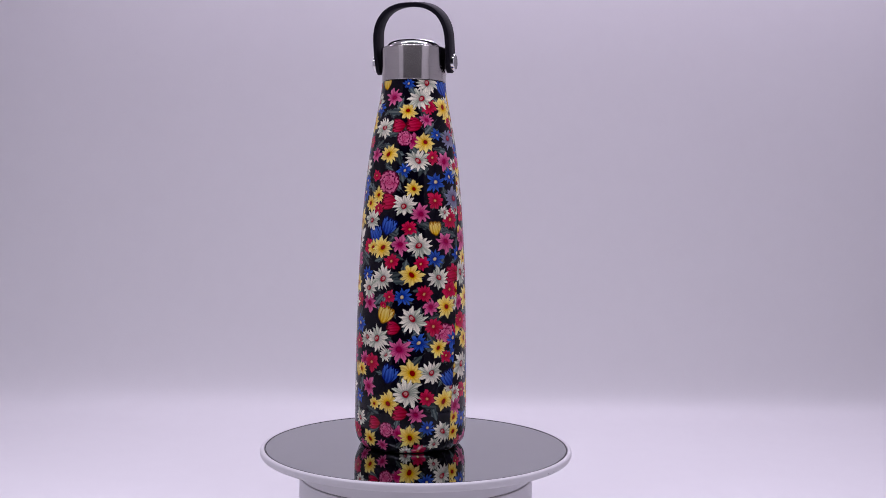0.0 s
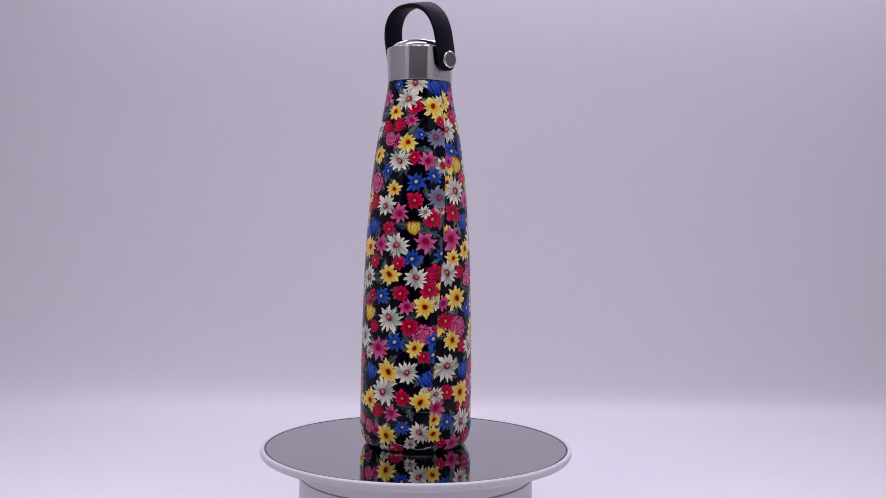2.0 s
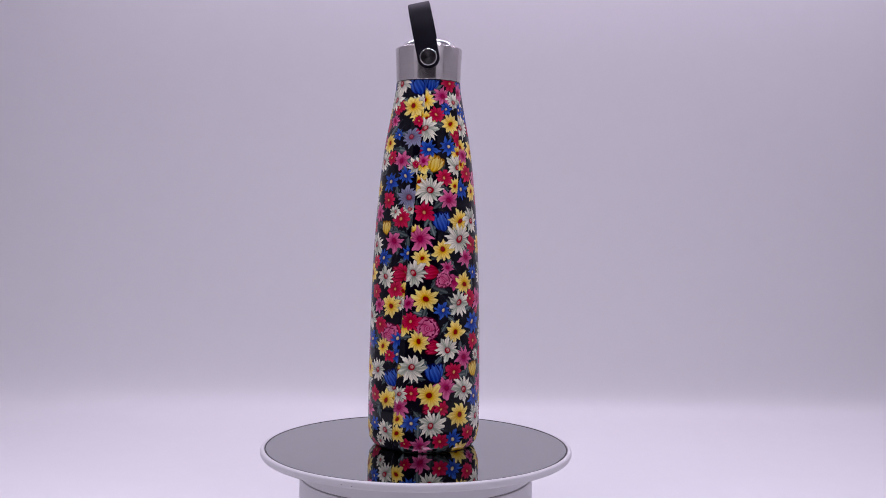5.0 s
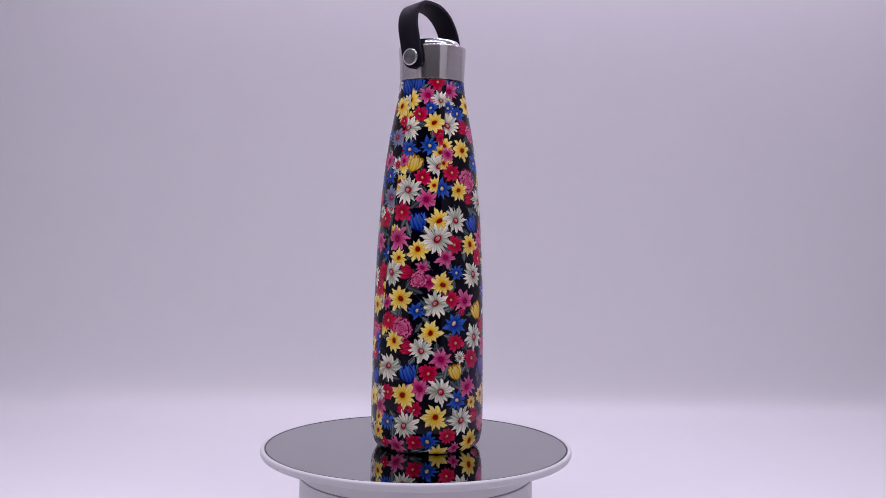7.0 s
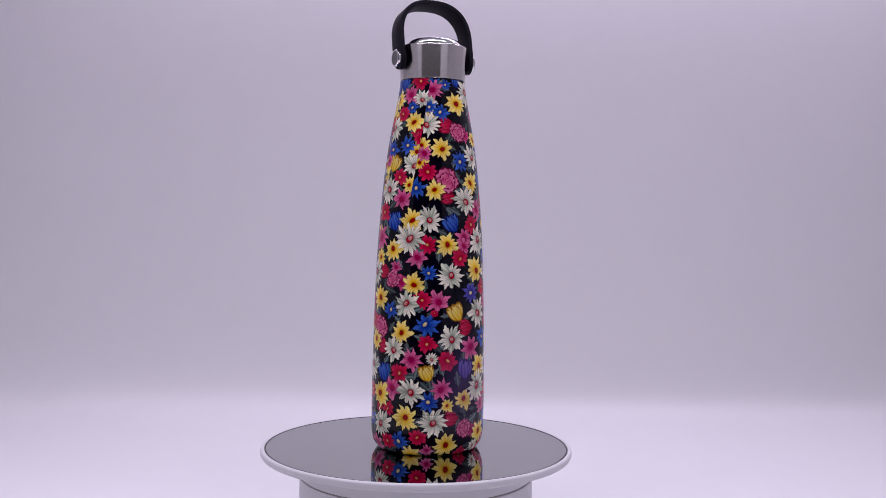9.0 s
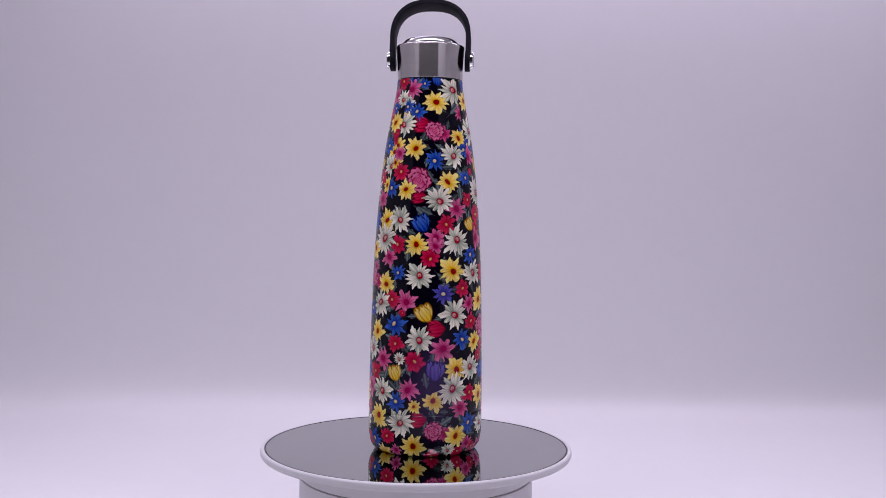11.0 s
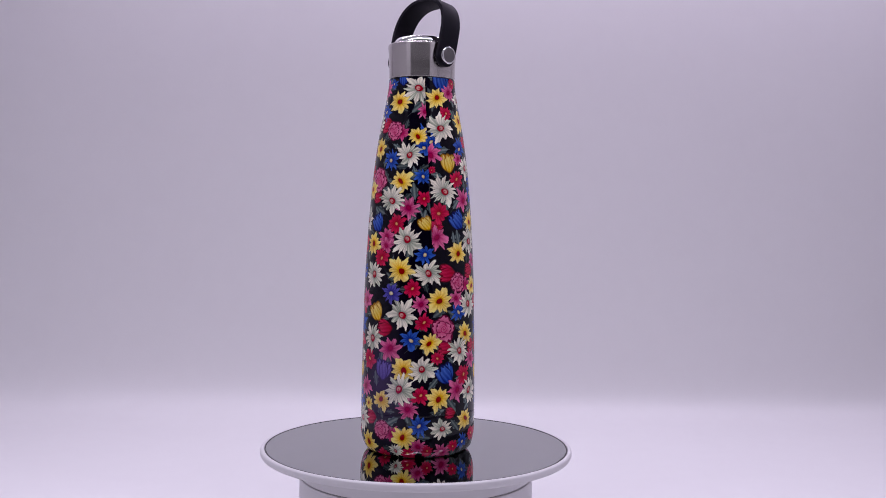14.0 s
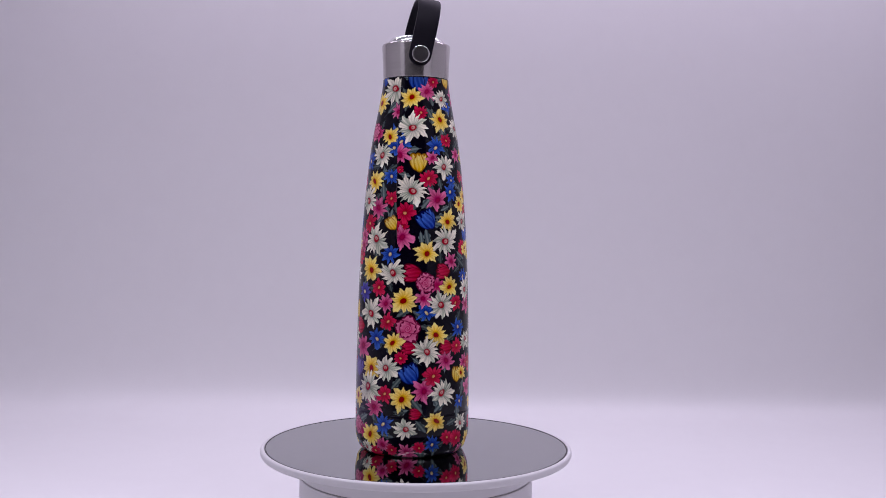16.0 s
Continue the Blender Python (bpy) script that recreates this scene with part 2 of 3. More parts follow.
def petals(turn, z, r, n, waist, tip, root, dark, heart, heart_r, pip=None, cut=0.35, point=0.70, dull=0, wobble=0.36):
    """A ragged flower of n pointed petals: pale tips, deeper paint to the middle, a heart and a pip in it."""
    got = window(turn, z, r * 1.5)
    if not got:
        return
    at, x, y = got
    p, s, t, w = rng.uniform(0, 6.28, 4)
    x, y = x + 0.045 * r * np.sin(y * 5 / r + s), y + 0.045 * r * np.sin(x * 5 / r + t)
    squash = rng.uniform(0.88, 1.0)
    bare, rad = np.arctan2(y / squash, x), np.hypot(x, y / squash)
    k = np.clip(rad / r, 0, 1.2)
    ang = bare + p + 0.12 * np.sin(2 * bare + s) + 0.06 * np.sin(3 * bare + t) + rng.uniform(-0.22, 0.22) * k
    pos = (ang * n / (2 * math.pi)) % n
    which = pos.astype(int) % n
    off = 2 * (pos % 1) - 1 + 0.22 * rng.uniform(-1, 1, n)[which] * k
    side = np.clip(np.abs(off), 0, 1)
    long = (1.14 - wobble * 0.55 * rng.uniform(0, 1.2, n) - 0.10 * (np.arange(n) % 2))[which]
    root_at = waist * (1 - 0.14 * rng.uniform(0, 1, n))[which]
    nick = 0.12 * np.sin(off * 8 + 4 * rng.uniform(-1, 1, n)[which])
    reach = r * long * (root_at + (1 - root_at) * np.clip(1 - side**point + nick, 0, 1.05))
    shade = rng.uniform(0.86, 1.10, n)
    tint = np.ones((n, 3))
    for q in rng.choice(n, dull, replace=False):
        tint[q] = (0.58, 0.66, 0.62)
    turned_ = 1 + 0.16 * (x * math.cos(w) + y * math.sin(w)) / r
    col = mixed(root, tip, (k - 0.20) * 1.5) * (shade[which] * turned_)[..., None] * tint[which]
    # brush strokes: deep ones from the heart outwards, pale ones along each petal
    stroke = np.sin(off * 5.5 + 9 * rng.uniform(-1, 1, n)[which] + 1.5 * np.sin(3 * k + which))
    col = mixed(col, dark, 0.50 * np.clip(stroke - 0.25, 0, 1) * np.clip(1.15 - k, 0, 1))
    col = mixed(col, np.asarray(tip) * 1.12, 0.75 * np.clip(-stroke - 0.2, 0, 1) * np.clip((k - 0.25) * 2.5, 0, 1))
    col = mixed(col, dark, cut * np.clip((side - 0.74) * 3.2, 0, 1) * np.clip((k - 0.25) * 3, 0, 1))
    lay(at, 0.70 * edge(rad - reach - 0.35, 0.28), np.asarray(dark) * 0.12 + 0 * col)
    lay(at, edge(rad - reach, 0.17), col)
    if heart is not None:
        hx, hy = 0.09 * r * rng.uniform(-1, 1), 0.09 * r * rng.uniform(-1, 1)
        tilt, long_ = rng.uniform(0, 3.14), rng.uniform(1.0, 1.35)
        u, v = (x - hx) * math.cos(tilt) + (y - hy) * math.sin(tilt), (y - hy) * math.cos(tilt) - (x - hx) * math.sin(tilt)
        hr = np.hypot(u / long_**0.5, v * long_**0.5)
        lay(at, 0.40 * edge(hr - heart_r * r * 1.35, 0.35), np.asarray(dark) + 0 * x[..., None])
        lay(at, edge(hr - heart_r * r), mixed(heart, np.asarray(heart) * 0.40, (hr / (heart_r * r)) ** 4))
        if pip is not None:
            lay(at, 0.85 * edge(np.hypot(u - 0.04 * r, v - 0.02 * r) - heart_r * r * 0.50, 0.26), np.asarray(pip) + 0 * x[..., None])
            lay(at, 0.85 * edge(np.hypot(u + 0.01 * r, (v - 0.02 * r) * 1.8) - heart_r * r * 0.24, 0.22), np.asarray(heart) * 0.8 + 0 * x[..., None])


def daisy(turn, z, r):
    petals(turn, z, r * 1.17, int(rng.integers(11, 15)), 0.66, 1.16 * np.array(srgb(253, 247, 226)), srgb(216, 212, 194), srgb(92, 102, 98), srgb(184, 28, 52), 0.22, srgb(226, 178, 168), 0.45, 0.92, 4)


def faded(turn, z, r):
    petals(turn, z, r * 1.12, 12, 0.68, srgb(150, 156, 180), srgb(126, 116, 140), srgb(60, 64, 90), srgb(170, 50, 70), 0.22, srgb(190, 110, 120), 0.4, 1.0)


def sunny(turn, z, r):
    petals(turn, z, r * 1.15, int(rng.integers(9, 11)), 0.68, 1.12 * np.array(srgb(255, 236, 148)), 1.08 * np.array(srgb(250, 198, 60)), srgb(200, 128, 30), srgb(158, 24, 20), 0.21, None, 0.35, 0.95)


def star(turn, z, r):
    petals(turn, z, r * 1.15, int(rng.integers(8, 11)), 0.56, srgb(70, 110, 200), srgb(26, 56, 152), srgb(8, 18, 72), srgb(230, 206, 140), 0.17, srgb(246, 238, 200), 0.6, 0.95)


def pink(turn, z, r):
    petals(turn, z, r * 1.18, int(rng.integers(7, 10)), 0.56, srgb(238, 132, 174), srgb(192, 48, 108), srgb(140, 20, 76), srgb(168, 22, 78), 0.19, None, 0.40, 0.90)


def red(turn, z, r):
    petals(turn, z, r * 1.04, int(rng.integers(8, 12)), 0.74, srgb(220, 56, 92), srgb(178, 18, 54), srgb(104, 6, 32), srgb(244, 170, 120), 0.15, None, 0.45, 1.6)


def lobe(at, x, y, cx, cy, rx, ry, lean, light, deep, dark, lines=1.0):
    """One broad petal with lines along it and a dark edge behind it."""
    u, v = (x - cx) * math.cos(lean) + (y - cy) * math.sin(lean), (y - cy) * math.cos(lean) - (x - cx) * math.sin(lean)
    q = np.hypot(u / rx, v / ry)
    s = min(rx, ry)
    lay(at, edge((q - 1.12) * s, 0.25), np.asarray(dark) + 0 * q[..., None])
    line = lines * np.sin(u / rx * 8 + 1.2 * np.sin(v / ry * 3 + cx))
    col = mixed(deep, light, 0.34 + 0.45 * v / ry + 0.32 * np.clip(line, 0, 1))
    col = mixed(col, dark, 0.36 * np.clip(-line - 0.35, 0, 1))
    ragged = 1 - 0.20 * np.clip(v / ry, 0, 1) * (1 + np.sin(u / rx * 9 + cx))
    lay(at, edge((q - ragged) * s), col)


def bud(turn, z, r, light, deep, dark, lean=None):
    """A closed tulip of three petals."""
    got = window(turn, z, r * 1.4)
    if not got:
        return
    at, x, y = got
    a = rng.uniform(-0.6, 0.6) if lean is None else lean
    x, y = x * math.cos(a) + y * math.sin(a), y * math.cos(a) - x * math.sin(a)
    lobe(at, x, y, -0.42 * r, 0.12 * r, 0.46 * r, 0.84 * r, 0.30, light, deep, dark)
    lobe(at, x, y, 0.42 * r, 0.12 * r, 0.46 * r, 0.84 * r, -0.30, light, deep, dark)
    lobe(at, x, y, 0.05 * r, 0.05 * r, 0.50 * r, 0.92 * r, 0.1, light, deep, dark)


def blue_bud(turn, z, r):
    bud(turn, z, r * 0.92, srgb(84, 124, 214), srgb(24, 54, 150), srgb(8, 16, 76))


def red_bud(turn, z, r):
    bud(turn, z, r * 0.95, srgb(220, 60, 96), srgb(176, 16, 52), srgb(104, 6, 30), 1.45)


def yellow_bud(turn, z, r):
    bud(turn, z, r * 0.90, srgb(254, 236, 150), srgb(238, 194, 60), srgb(176, 120, 30))


def violet_bud(turn, z, r):
    bud(turn, z, r * 0.92, srgb(126, 112, 190), srgb(82, 70, 150), srgb(40, 34, 90))


def violet_star(turn, z, r):
    petals(turn, z, r * 1.12, 9, 0.62, srgb(104, 100, 192), srgb(60, 56, 146), srgb(22, 20, 80), srgb(226, 210, 160), 0.17, srgb(246, 238, 210), 0.6, 0.95)


def rose(turn, z, r):
    """An open rose: folds that wind out from a dark heart, with pale lips and a lobed outline."""
    r = r * 0.93
    got = window(turn, z, r * 1.4)
    if not got:
        return
    at, x, y = got
    light, deep, dark = srgb(246, 150, 186), srgb(196, 44, 100), srgb(112, 10, 54)
    p = rng.uniform(0, 6.28)
    x, y = x + 0.05 * r * np.sin(y * 5 / r + p), y + 0.05 * r * np.sin(x * 4 / r + p)
    # three rounds of cupped petals, each round smaller, paler at the lips
    for count, far, wide, tall in ((5, 0.56, 0.58, 0.50), (3, 0.30, 0.46, 0.40)):
        for q in range(count):
            a = p + 2 * math.pi * (q + rng.uniform(-0.15, 0.15)) / count
            size = r * rng.uniform(0.88, 1.12)
            lobe(at, x, y, far * r * math.cos(a), far * r * math.sin(a), wide * size, tall * size, a - math.pi / 2, light, deep, dark, 0.3)
        p += 0.7
    # the wound heart
    ang, rad = np.arctan2(y, x), np.hypot(x, y) / r
    fold = (rad * 6.0 - ang / (2 * math.pi) + p) % 1
    lay(at, edge((rad - 0.30) * r, 0.2), mixed(mixed(deep, light, fold * 0.9 - 0.15), dark, 0.8 * np.clip(1 - fold * 4, 0, 1)))


def side_rose(turn, z, r):
    petals(turn + 8, z - 1.2, r * 0.85, 7, 0.6, srgb(224, 100, 150), srgb(176, 26, 86), srgb(104, 6, 46), None, 0.2)
    rose(turn - 4, z + 0.6, r * 0.78)


def leaf(turn, z, size):
    got = window(turn, z, size * 1.2)
    if not got:
        return
    at, x, y = got
    a = rng.uniform(0, 6.28)
    u, v = (x * math.cos(a) + y * math.sin(a)) / size, (y * math.cos(a) - x * math.sin(a)) / size
    wide = 0.42 * np.clip(1 - u**2, 0, 1) * (1 + 0.2 * np.sin(u * 9))
    col = mixed(srgb(70, 88, 92), srgb(140, 154, 150), 0.5 + 0.5 * np.cos(v * 14)) * rng.uniform(0.25, 0.95)
    lay(at, edge((np.abs(v) - wide) * size), col)


def sow(flower, *spots):
    """Prints one kind of flower at (degrees round the bottle, millimetres up, radius in millimetres)."""
    for turn, z, r in spots:
        flower(turn, z, r * 1.09)


for i in range(460):
    leaf(rng.uniform(-180, 180), rng.uniform(0, 228), rng.uniform(2.8, 5.4))
# under the rows of flowers: cut ones along the joints
for joint in JOINTS:
    for i in range(24):
        z_ = 222 - 9.5 * i
        if z_ > max(joint[2], 4):
            for side_ in ((-1,), (1,), (), (-1, 1))[int(rng.integers(0, 4))]:
                kind = (pink, red, star, sunny, daisy, sunny, daisy)[int(rng.integers(0, 3 if joint[0] > 100 else 7))]
                kind(joint[0] + (226 - z_) * joint[1] + side_ * rng.uniform(1.5, 6), z_ + rng.uniform(-3, 3), rng.uniform(4.6, 6.0))
sow(blue_bud, (90, 225, 3.5), (158, 224, 6.3), (-31, 223, 6.3), (168, 141, 6.0), (3, 140, 6.0), (70, 139, 5.6), (-117, 137, 5.3), (-133, 132, 5.3))
sow(blue_bud, (-9, 224, 4.6), (151, 50, 6.3), (-4, 49, 6.0), (-112, 48, 5.6), (-49, 45, 5.3))
sow(red_bud, (-88, 199, 4.6), (68, 198, 4.9), (-110, 198, 4.2), (67, 155, 4.2), (-117, 152, 4.9), (-174, 111, 4.6), (-8, 110, 4.6), (153, 110, 5.3))
sow(red_bud, (-43, 108, 4.9), (87, 77, 5.3), (-108, 76, 4.2), (151, 67, 4.9), (-171, 66, 4.6), (-5, 65, 4.6), (-9, 28, 3.5), (157, 27, 3.5))
sow(red_bud, (-100, 25, 4.6), (71, 23, 4.6), (-128, 18, 4.2))
sow(yellow_bud, (-144, 225, 4.2), (158, 175, 5.6), (-5, 175, 5.3), (129, 139, 4.2), (-64, 136, 4.2), (75, 86, 5.6), (-118, 84, 5.6), (45, 50, 4.9))
sow(yellow_bud, (-157, 49, 4.6))
sow(side_rose, (88, 194, 6.7), (-97, 190, 5.6), (9, 105, 6.3), (170, 104, 6.7), (89, 16, 6.7), (-110, 14, 5.3))
sow(rose, (66, 165, 7.0), (-119, 164, 6.3), (148, 77, 7.4), (-12, 76, 7.0), (-53, 72, 6.3))
sow(star, (-98, 224, 3.2), (68, 223, 3.2), (-151, 210, 3.9), (41, 209, 4.2), (15, 209, 3.9), (59, 206, 4.6), (-57, 193, 3.2), (14, 186, 4.9))
sow(star, (-179, 185, 5.3), (-13, 184, 5.3), (85, 177, 5.3), (-100, 171, 3.9), (-40, 168, 4.6), (126, 167, 4.6), (-159, 165, 3.5), (-62, 164, 5.6))
sow(star, (29, 160, 5.3), (-161, 158, 4.9), (128, 121, 5.3), (-33, 121, 4.6), (-65, 118, 5.3), (46, 110, 4.2), (-144, 108, 4.2))
sow(star, (-99, 95, 5.3), (4, 87, 4.9), (167, 87, 5.3), (44, 79, 6.3), (-155, 77, 4.9), (115, 71, 5.6), (-41, 69, 5.3), (-82, 67, 5.6))
sow(star, (47, 33, 5.6), (-153, 33, 4.2), (125, 20, 5.3), (-27, 19, 4.9), (-73, 16, 4.2), (174, 9, 4.6), (17, 9, 5.6))
sow(pink, (47, 220, 5.6), (173, 218, 4.9), (9, 217, 5.3), (-124, 216, 4.9), (128, 206, 4.2), (-71, 202, 3.9), (37, 181, 4.6), (-144, 181, 3.9))
sow(pink, (134, 180, 6.3), (175, 178, 3.5), (-19, 177, 3.5), (-47, 177, 5.3), (179, 154, 6.3), (12, 154, 6.0), (110, 148, 6.0), (-81, 145, 5.3))
sow(pink, (85, 131, 5.6), (141, 131, 6.3), (-20, 130, 6.7), (-51, 128, 6.0), (85, 126, 4.6), (-103, 126, 5.3), (33, 119, 5.3), (-164, 117, 4.6))
sow(pink, (9, 113, 3.9), (164, 95, 4.6), (55, 93, 6.0), (125, 92, 4.9), (-32, 91, 4.6), (-138, 91, 5.3), (-70, 89, 4.9), (93, 65, 7.0))
sow(pink, (-101, 63, 7.0), (30, 58, 6.3), (-172, 58, 5.6), (-144, 56, 4.9), (60, 41, 6.0), (164, 41, 6.3), (8, 41, 6.0), (-137, 40, 4.9))
sow(pink, (113, 30, 6.0), (-39, 28, 5.3), (-85, 24, 4.9), (123, 8, 4.9), (-120, 5, 3.5), (-17, 5, 5.3), (46, 4, 3.5), (149, 4, 5.3))
sow(pink, (-148, 3, 3.5))
sow(red, (25, 225, 4.9), (-175, 224, 3.5), (-65, 210, 4.6), (-1, 205, 4.6), (161, 205, 4.2), (-27, 201, 3.2), (32, 190, 3.9), (-162, 189, 3.9))
sow(red, (-65, 179, 4.2), (-28, 175, 2.1), (136, 171, 2.1), (42, 170, 5.3), (-139, 168, 3.5), (7, 167, 4.9), (170, 166, 5.3), (127, 154, 4.2))
sow(red, (-63, 153, 4.9), (-132, 148, 3.9), (144, 146, 6.0), (-16, 146, 6.0), (-43, 142, 6.0), (97, 139, 5.3), (-93, 136, 4.2), (44, 127, 5.3))
sow(red, (-144, 125, 4.2), (79, 119, 5.3), (-112, 116, 4.6), (-80, 115, 4.2), (116, 101, 4.9), (-47, 99, 4.9), (-77, 97, 4.9), (-113, 95, 3.5))
sow(red, (39, 94, 4.9), (-158, 92, 4.6), (-120, 90, 2.1), (52, 86, 2.1), (128, 81, 4.9), (-29, 80, 5.6), (-67, 77, 5.3), (45, 68, 5.3))
sow(red, (-157, 66, 4.6), (142, 60, 3.9), (-52, 59, 3.9), (65, 58, 6.0), (-133, 55, 5.3), (17, 50, 5.6), (174, 49, 5.6), (125, 38, 4.9))
sow(red, (-28, 37, 5.3), (-73, 34, 4.9), (4, 28, 4.2), (37, 12, 4.9), (-170, 12, 4.2), (-157, 11, 4.9), (3, 8, 4.9), (161, 7, 3.5))
sow(red, (-33, 6, 3.5), (133, 5, 3.5), (113, 3, 4.2), (-81, 2, 4.2), (85, 1, 4.2))
sow(sunny, (-18, 214, 5.3), (147, 214, 6.0), (88, 212, 6.7), (-37, 210, 6.0), (-98, 207, 4.9), (-169, 201, 6.0), (20, 200, 5.6), (119, 191, 5.3))
sow(sunny, (-75, 188, 5.3), (59, 184, 6.0), (-121, 181, 5.3), (101, 164, 6.0), (-89, 160, 4.6), (51, 159, 5.3), (-133, 156, 4.2), (-145, 151, 4.9))
sow(sunny, (26, 141, 6.3), (-167, 141, 6.0), (65, 127, 6.3), (-136, 124, 4.2), (-124, 124, 6.0), (4, 123, 6.3), (167, 122, 6.3), (-18, 118, 4.9))
sow(sunny, (103, 112, 7.0), (-90, 108, 6.3), (30, 103, 6.3), (-167, 102, 5.6), (144, 94, 7.0), (-15, 94, 7.0), (-52, 89, 6.0), (18, 74, 6.0))
sow(sunny, (177, 74, 6.3), (134, 69, 5.6), (-21, 68, 6.0), (-61, 64, 4.9), (109, 53, 7.4), (-149, 50, 4.6), (-41, 50, 3.9), (-89, 49, 6.7))
sow(sunny, (144, 36, 6.7), (-8, 36, 7.0), (85, 34, 6.0), (-55, 32, 6.0), (66, 31, 3.5), (-113, 31, 6.0), (-128, 30, 3.5), (24, 23, 6.7))
sow(sunny, (177, 22, 6.0), (109, 13, 6.3), (-42, 12, 5.3), (-90, 11, 6.0), (-135, 8, 4.9), (65, 7, 6.7), (28, 0, 6.0))
sow(daisy, (-66, 225, 6.3), (119, 219, 8.1), (-79, 215, 6.3), (31, 214, 4.9), (-162, 214, 4.9), (40, 199, 6.7), (-135, 197, 5.6), (-16, 196, 6.7))
sow(daisy, (150, 196, 7.7), (108, 180, 6.7), (-84, 177, 6.3), (25, 174, 6.3), (-168, 173, 6.3), (-11, 159, 7.7), (150, 159, 8.1))
sow(daisy, (89, 153, 7.4), (-99, 150, 6.3), (-52, 146, 3.5), (45, 142, 6.7), (-141, 141, 5.6), (24, 130, 8.4), (109, 129, 7.7))
sow(daisy, (-171, 129, 8.1), (-82, 126, 7.0), (132, 110, 7.4), (-27, 109, 7.0), (68, 108, 7.4), (-61, 106, 6.0), (-122, 106, 7.0), (-139, 100, 6.0))
sow(daisy, (23, 91, 7.0), (-176, 91, 7.4), (106, 86, 8.1), (-89, 81, 7.4), (70, 71, 7.4), (-141, 69, 5.3), (-126, 69, 6.7), (9, 64, 6.7))
sow(daisy, (167, 64, 7.0), (-116, 60, 3.5), (50, 59, 3.5), (127, 53, 7.0), (-27, 52, 7.4), (-69, 49, 6.3), (105, 41, 8.1), (29, 39, 7.4))
sow(daisy, (-175, 39, 7.4), (-93, 37, 7.7), (-40, 36, 4.9), (52, 21, 7.4), (-150, 20, 4.9), (147, 18, 6.0), (-6, 18, 7.0), (-55, 13, 6.0))
sow(daisy, (-65, 6, 3.5), (101, 5, 3.5), (-95, 1, 3.5))
sow(violet_bud, (86, 52, 6.0))
sow(violet_star, (94, 98, 6.0))
sow(faded, (-35, 191, 6.0), (-36, 155, 6.7))

# each joint: a thin shadow painted into its narrow lap, with worn pale edge
for joint in JOINTS:
    high = heights[:, None] * 1000
    gone = past(joint, angles[None, :], high)
    lap_shade = (gone > 0) & (gone < 1.2) & (high > joint[2])
    lip = (np.abs(gone + 0.4) < 0.35) & (high > joint[2]) & (np.sin(high * 0.23 + joint[0]) > 0.1)
    INK = np.where(lap_shade[..., None], INK * 0.70, INK)
    INK = np.where(lip[..., None], INK * 0.75 + 0.05, INK)

# a hazy violet patch of the film
tall_, round_ = heights[:, None] * 1000, (angles[None, :] - 84 + 180) % 360 - 180
haze = 0.30 * np.exp(-(((tall_ - 42) / 22) ** 2) - (round_ / 22) ** 2)
INK = INK * (1 - haze[..., None]) + np.array(srgb(120, 100, 150)) * haze[..., None]

# strong, uneven ink
INK = (INK * 1.10 - 0.10 * INK.mean(-1, keepdims=True)).clip(0, 1.2)
INK *= 0.71 * (1 + 0.05 * rng.standard_normal((ROWS // 2, COLS // 2)).repeat(2, 0).repeat(2, 1))[..., None].clip(0.6, 1.2)


def bottle_body(parent):
    t = np.radians(angles)
    co = np.empty((ROWS, COLS, 3))
    # the shrunk film ripples at the foot and at the neck, and a little all over
    up = heights[:, None] * 1000
    foot = np.exp(-(((up - 3.5) / 3.2) ** 2)) * (0.30 * np.sin(7 * t + 1) + 0.26 * np.sin(11 * t + 0.4 * up) + 0.10 * np.sin(19 * t + 2))
    neck = np.exp(-(((up - 226) / 20) ** 2)) * (0.030 * np.sin(13 * t + 0.05 * up) + 0.022 * np.sin(29 * t + 1))
    skin = 0.012 * np.sin(9 * t + 0.03 * up) * np.sin(0.045 * up + 2 * t) + 0.006 * np.sin(23 * t - 0.06 * up)
    bulge = radii[:, None] + (foot + neck + skin) / 1000
    co[..., 0], co[..., 1], co[..., 2] = bulge * np.cos(t), bulge * np.sin(t), heights[:, None]
    i, j = np.meshgrid(np.arange(ROWS - 1), np.arange(COLS), indexing="ij")
    k = (j + 1) % COLS
    quads = np.stack([i * COLS + j, i * COLS + k, (i + 1) * COLS + k, (i + 1) * COLS + j], -1).reshape(-1, 4)
    n = ROWS * COLS
    me = bpy.data.meshes.new("body")
    me.vertices.add(n)
    me.vertices.foreach_set("co", co.ravel())
    me.loops.add(quads.size)
    me.loops.foreach_set("vertex_index", quads.ravel().astype(np.int32))
    me.polygons.add(len(quads))
    me.polygons.foreach_set("loop_start", np.arange(0, quads.size, 4, dtype=np.int32))
    me.polygons.foreach_set("use_smooth", np.ones(len(quads), dtype=bool))
    me.update(calc_edges=True)
    ink = me.color_attributes.new("print", "FLOAT_COLOR", "POINT")
    ink.data.foreach_set("color", np.concatenate([INK.reshape(-1, 3), np.ones((n, 1))], 1).astype(np.float32).ravel())
    me.materials.append(PRINT)
    ob = new("body", me)
    ob.parent = parent
    ob["label"] = "glossy dark body printed with bright flowers"
    return ob


PIVOT = -17.5           # direction of the handle's pivots on the bottle
PIVOT_Z = 0.2395


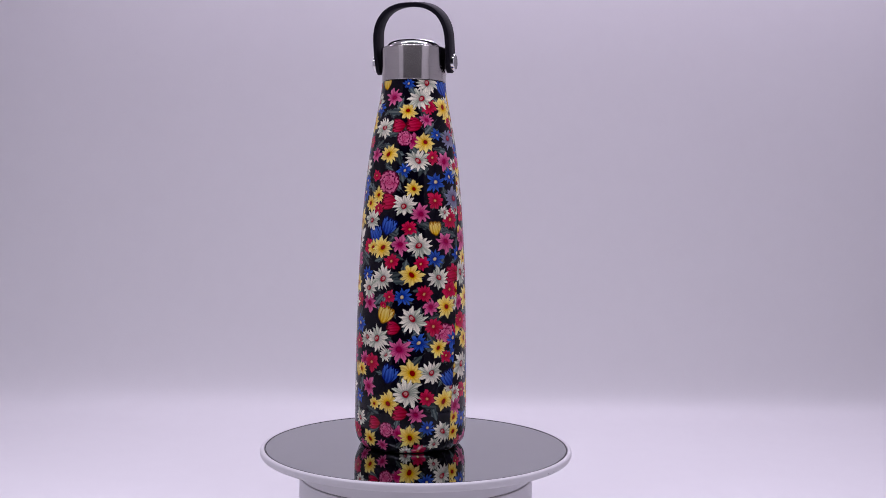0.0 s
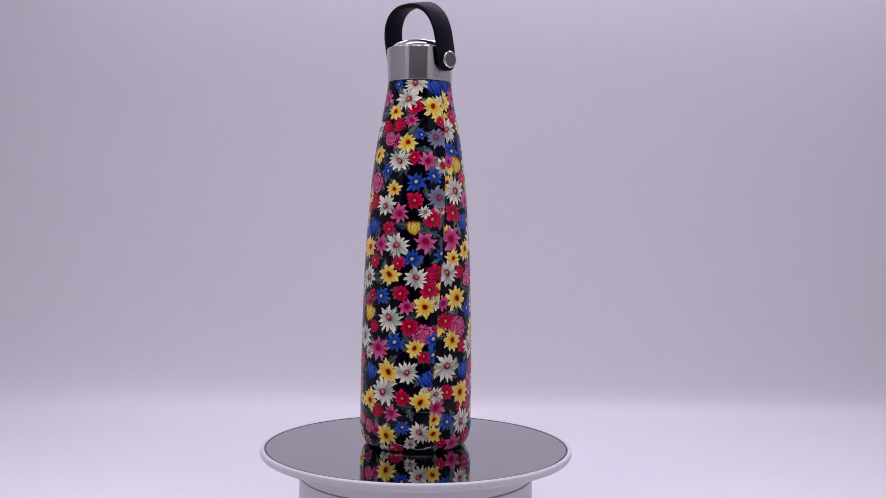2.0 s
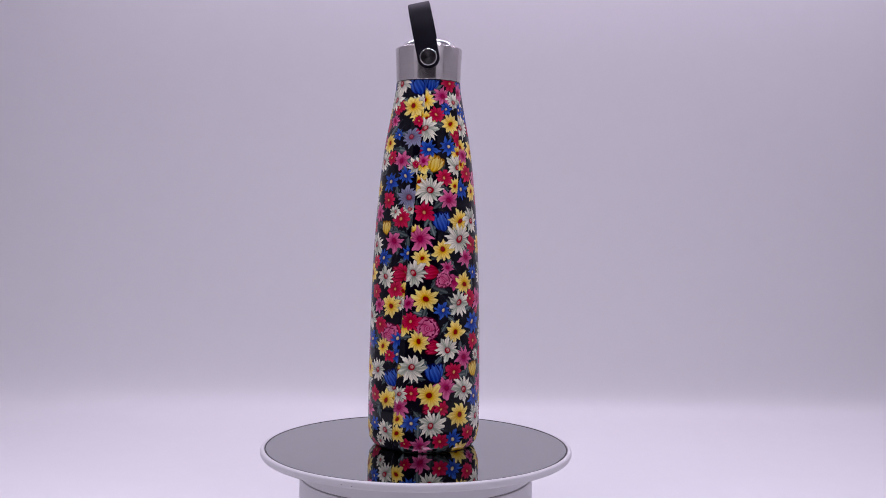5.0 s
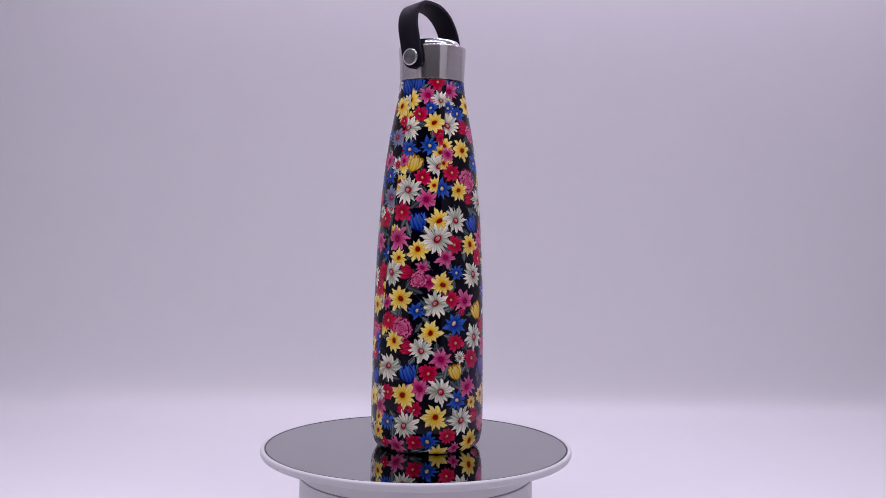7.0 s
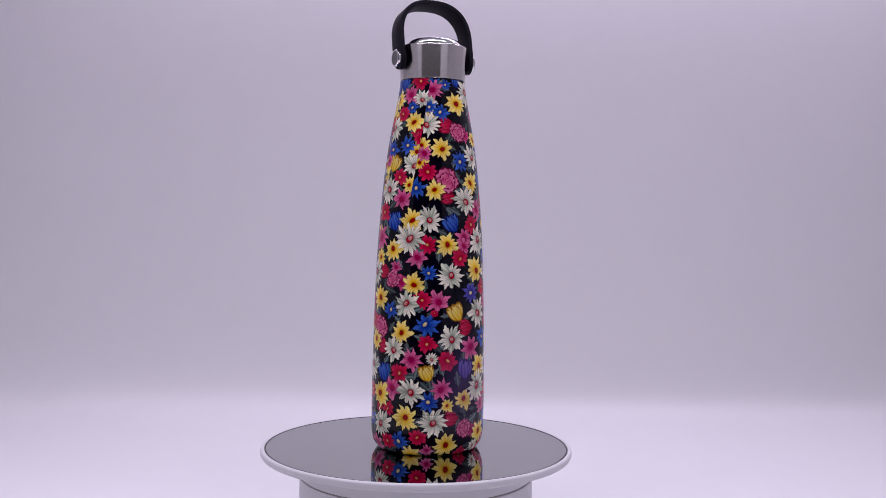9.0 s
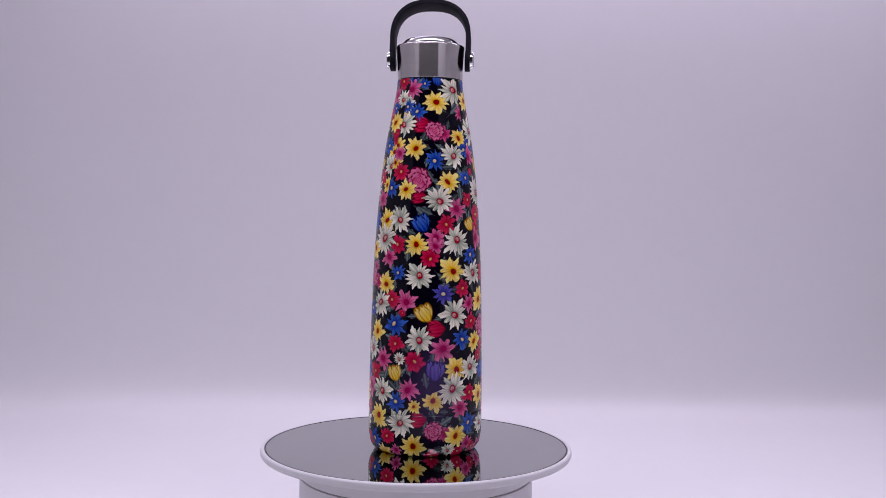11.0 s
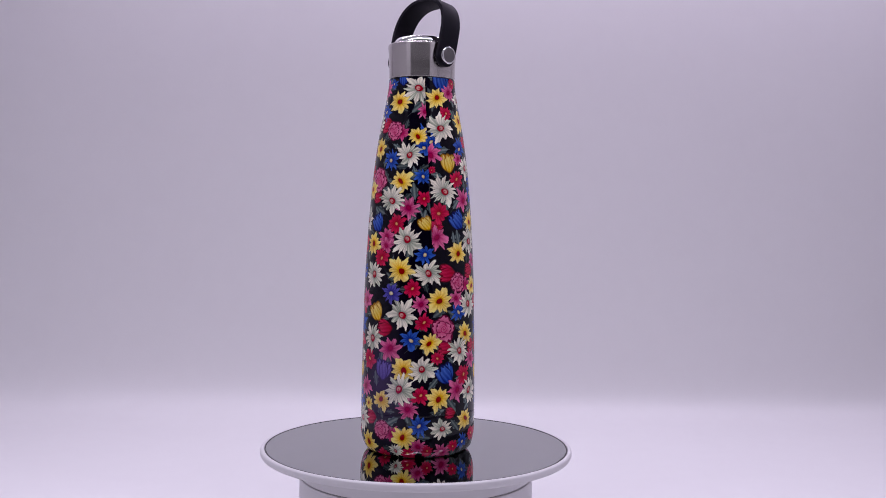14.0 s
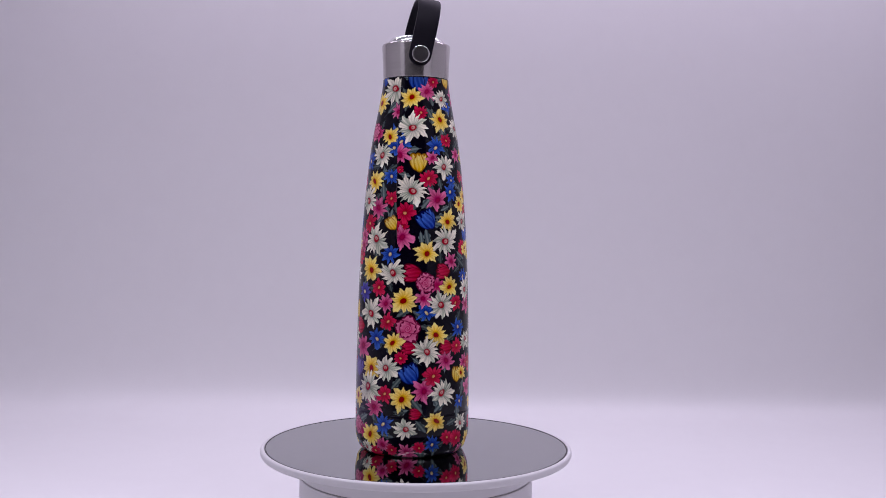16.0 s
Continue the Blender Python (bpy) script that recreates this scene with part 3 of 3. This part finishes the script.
def strap(parent):
    """A rubber band bent over the cap, with rounded ends at the pivots."""
    half, rise, thick = 0.0227, 0.0376, 0.0030
    path = [(half + 0.0002, -0.0067 * math.cos(radians(9 * i))) for i in range(1, 11)]
    path += [(half + 0.0006, 0.004 + 0.0025 * i) for i in range(4)]
    z0 = 0.0130
    for i in range(1, 32):
        a = math.pi * i / 32
        c, s = math.cos(a), math.sin(a)
        path.append(((half + 0.0006) * math.copysign(abs(c) ** 0.80, c), z0 + (rise - z0 - thick / 2) * abs(s) ** 0.86))
    path += [(-x, z) for x, z in path[:14][::-1]]
    n = len(path)
    bm = bmesh.new()
    rings = []
    for i, (x, z) in enumerate(path):
        xa, za = path[max(i - 1, 0)]
        xb, zb = path[min(i + 1, n - 1)]
        tx, tz = xb - xa, zb - za
        ln = math.hypot(tx, tz)
        nx, nz = tz / ln, -tx / ln
        w = 0.0067
        if z < 0 and abs(x) > half * 0.9:
            w = math.sqrt(max(0.0067**2 - z * z, 0.0003**2))
        rows_ = []
        for u, v in ((-1, -0.7), (-0.9, -1), (0, -1), (0.9, -1), (1, -0.7), (1, 0.7), (0.9, 1), (0, 1), (-0.9, 1), (-1, 0.7)):
            rows_.append(bm.verts.new((x + nx * v * thick / 2, u * w, z + nz * v * thick / 2)))
        rings.append(rows_)
    for a, b in zip(rings, rings[1:]):
        for k in range(10):
            bm.faces.new((a[k], a[(k + 1) % 10], b[(k + 1) % 10], b[k]))
    bm.faces.new(rings[0])
    bm.faces.new(rings[-1][::-1])
    ob = sharp(part("handle", bm, RUBBER, parent, "black rubber carrying strap bent into a loop"), 50)
    ob.matrix_basis = pose(0, 0, PIVOT_Z, 0, 0, PIVOT) @ pose(0, 0.0012, 0, 12.0, 0, 0)
    for s in (1, -1):
        prof = [(0.0, 0.0), (0.0049, 0.0), (0.0052, 0.0003)] + [(0.0052, 0.0022)] + corner(0.0047, 0.0022, 0.0005, 0, 90, 3)
        turn = pose(s * (half + 0.0012), 0, 0, 0, 90 * s, 0)
        rv = sharp(part("rivet", lathe(prof + [(0.0043, 0.0027)], 48), CHROME, ob, "polished round pivot cap"), 40)
        rv.matrix_basis = turn
        part("rivet_face", lathe([(0.0044, 0.00265), (0.0, 0.0026)], 48), RIVET, ob, "turned steel face").matrix_basis = turn
    return ob


def bottle():
    thing = tagged(new("water_bottle"), "tall flower-printed steel bottle with black strap, on the turntable", "bottle")
    bottle_body(thing)
    part("bottom", lathe([(0.0, 0.0012), (0.026, 0.0012), (0.027, 0.0002), (0.0295, 0.0002)], 120), BLACK_GLOSS, thing, "dark underside")
    part("neck_ring", lathe([(0.0199, NECK - 0.0002), (0.0190, NECK + 0.0002), (0.0190, NECK + 0.0016)], 96), BLACK_GLOSS, thing, "dark gap under the cap")
    z0, z1 = NECK + 0.0005, 0.2483
    cap = [(0.0, z0), (0.0196, z0)] + corner(0.0196, z0 + 0.0004, 0.0004, -90, 0, 3) + [(0.0203, z0 + 0.010)] + corner(0.0197, z1 - 0.0012, 0.0012, 0, 90, 6) + [(0.0165, z1), (0.0, z1)]
    lid = sharp(part("cap", lathe(cap, 128), STEEL, thing, "brushed steel screw cap"), 50)
    dome = [(0.0174, z1 - 0.0002), (0.0173, z1 + 0.0012), (0.0164, z1 + 0.0026), (0.0156, z1 + 0.0035)] + [(0.0146, z1 + 0.0039), (0.0130, z1 + 0.0041), (0.0, z1 + 0.0041)]
    part("cap_top", lathe(dome, 96), CHROME, lid, "polished raised lid top")
    strap(thing)
    return thing


flask = bottle()


def paper_fleck(x, y, size, turn):
    bm = bmesh.new()
    bmesh.ops.create_icosphere(bm, subdivisions=1, radius=1, matrix=Matrix.Diagonal((size, size * 0.45, size * 0.3, 1)))
    ob = part("dust_fleck", bm, DIRT)
    ob.matrix_basis = pose(x, y, FLOOR + size * 0.22, 0, 0, turn)
    return tagged(ob, "tiny dark fleck of dust on white sheet", "dust", "flecks on the sheet")


paper_fleck(0.3080, 0.1329, 0.0007, 70)
paper_fleck(0.3058, 0.1480, 0.0004, 20)


# ---- what moves: the plate turns and carries the bottle, which stands off its axis ----
def turned(t):
    return -(0.265555 * t - 0.00428 * t * (t - 16) / 100)


def motions():
    times = [0.25 * i for i in range(65)]
    walk(platter, [(t, pose(0, 0, 0, 0, 0, math.degrees(turned(t)))) for t in times])
    stand = pose(-0.00403, 0.00532, 0.0001, -0.126, -0.095, 0)
    walk(flask, [(t, pose(0, 0, 0, 0, 0, math.degrees(turned(t))) @ stand) for t in times])


motions()
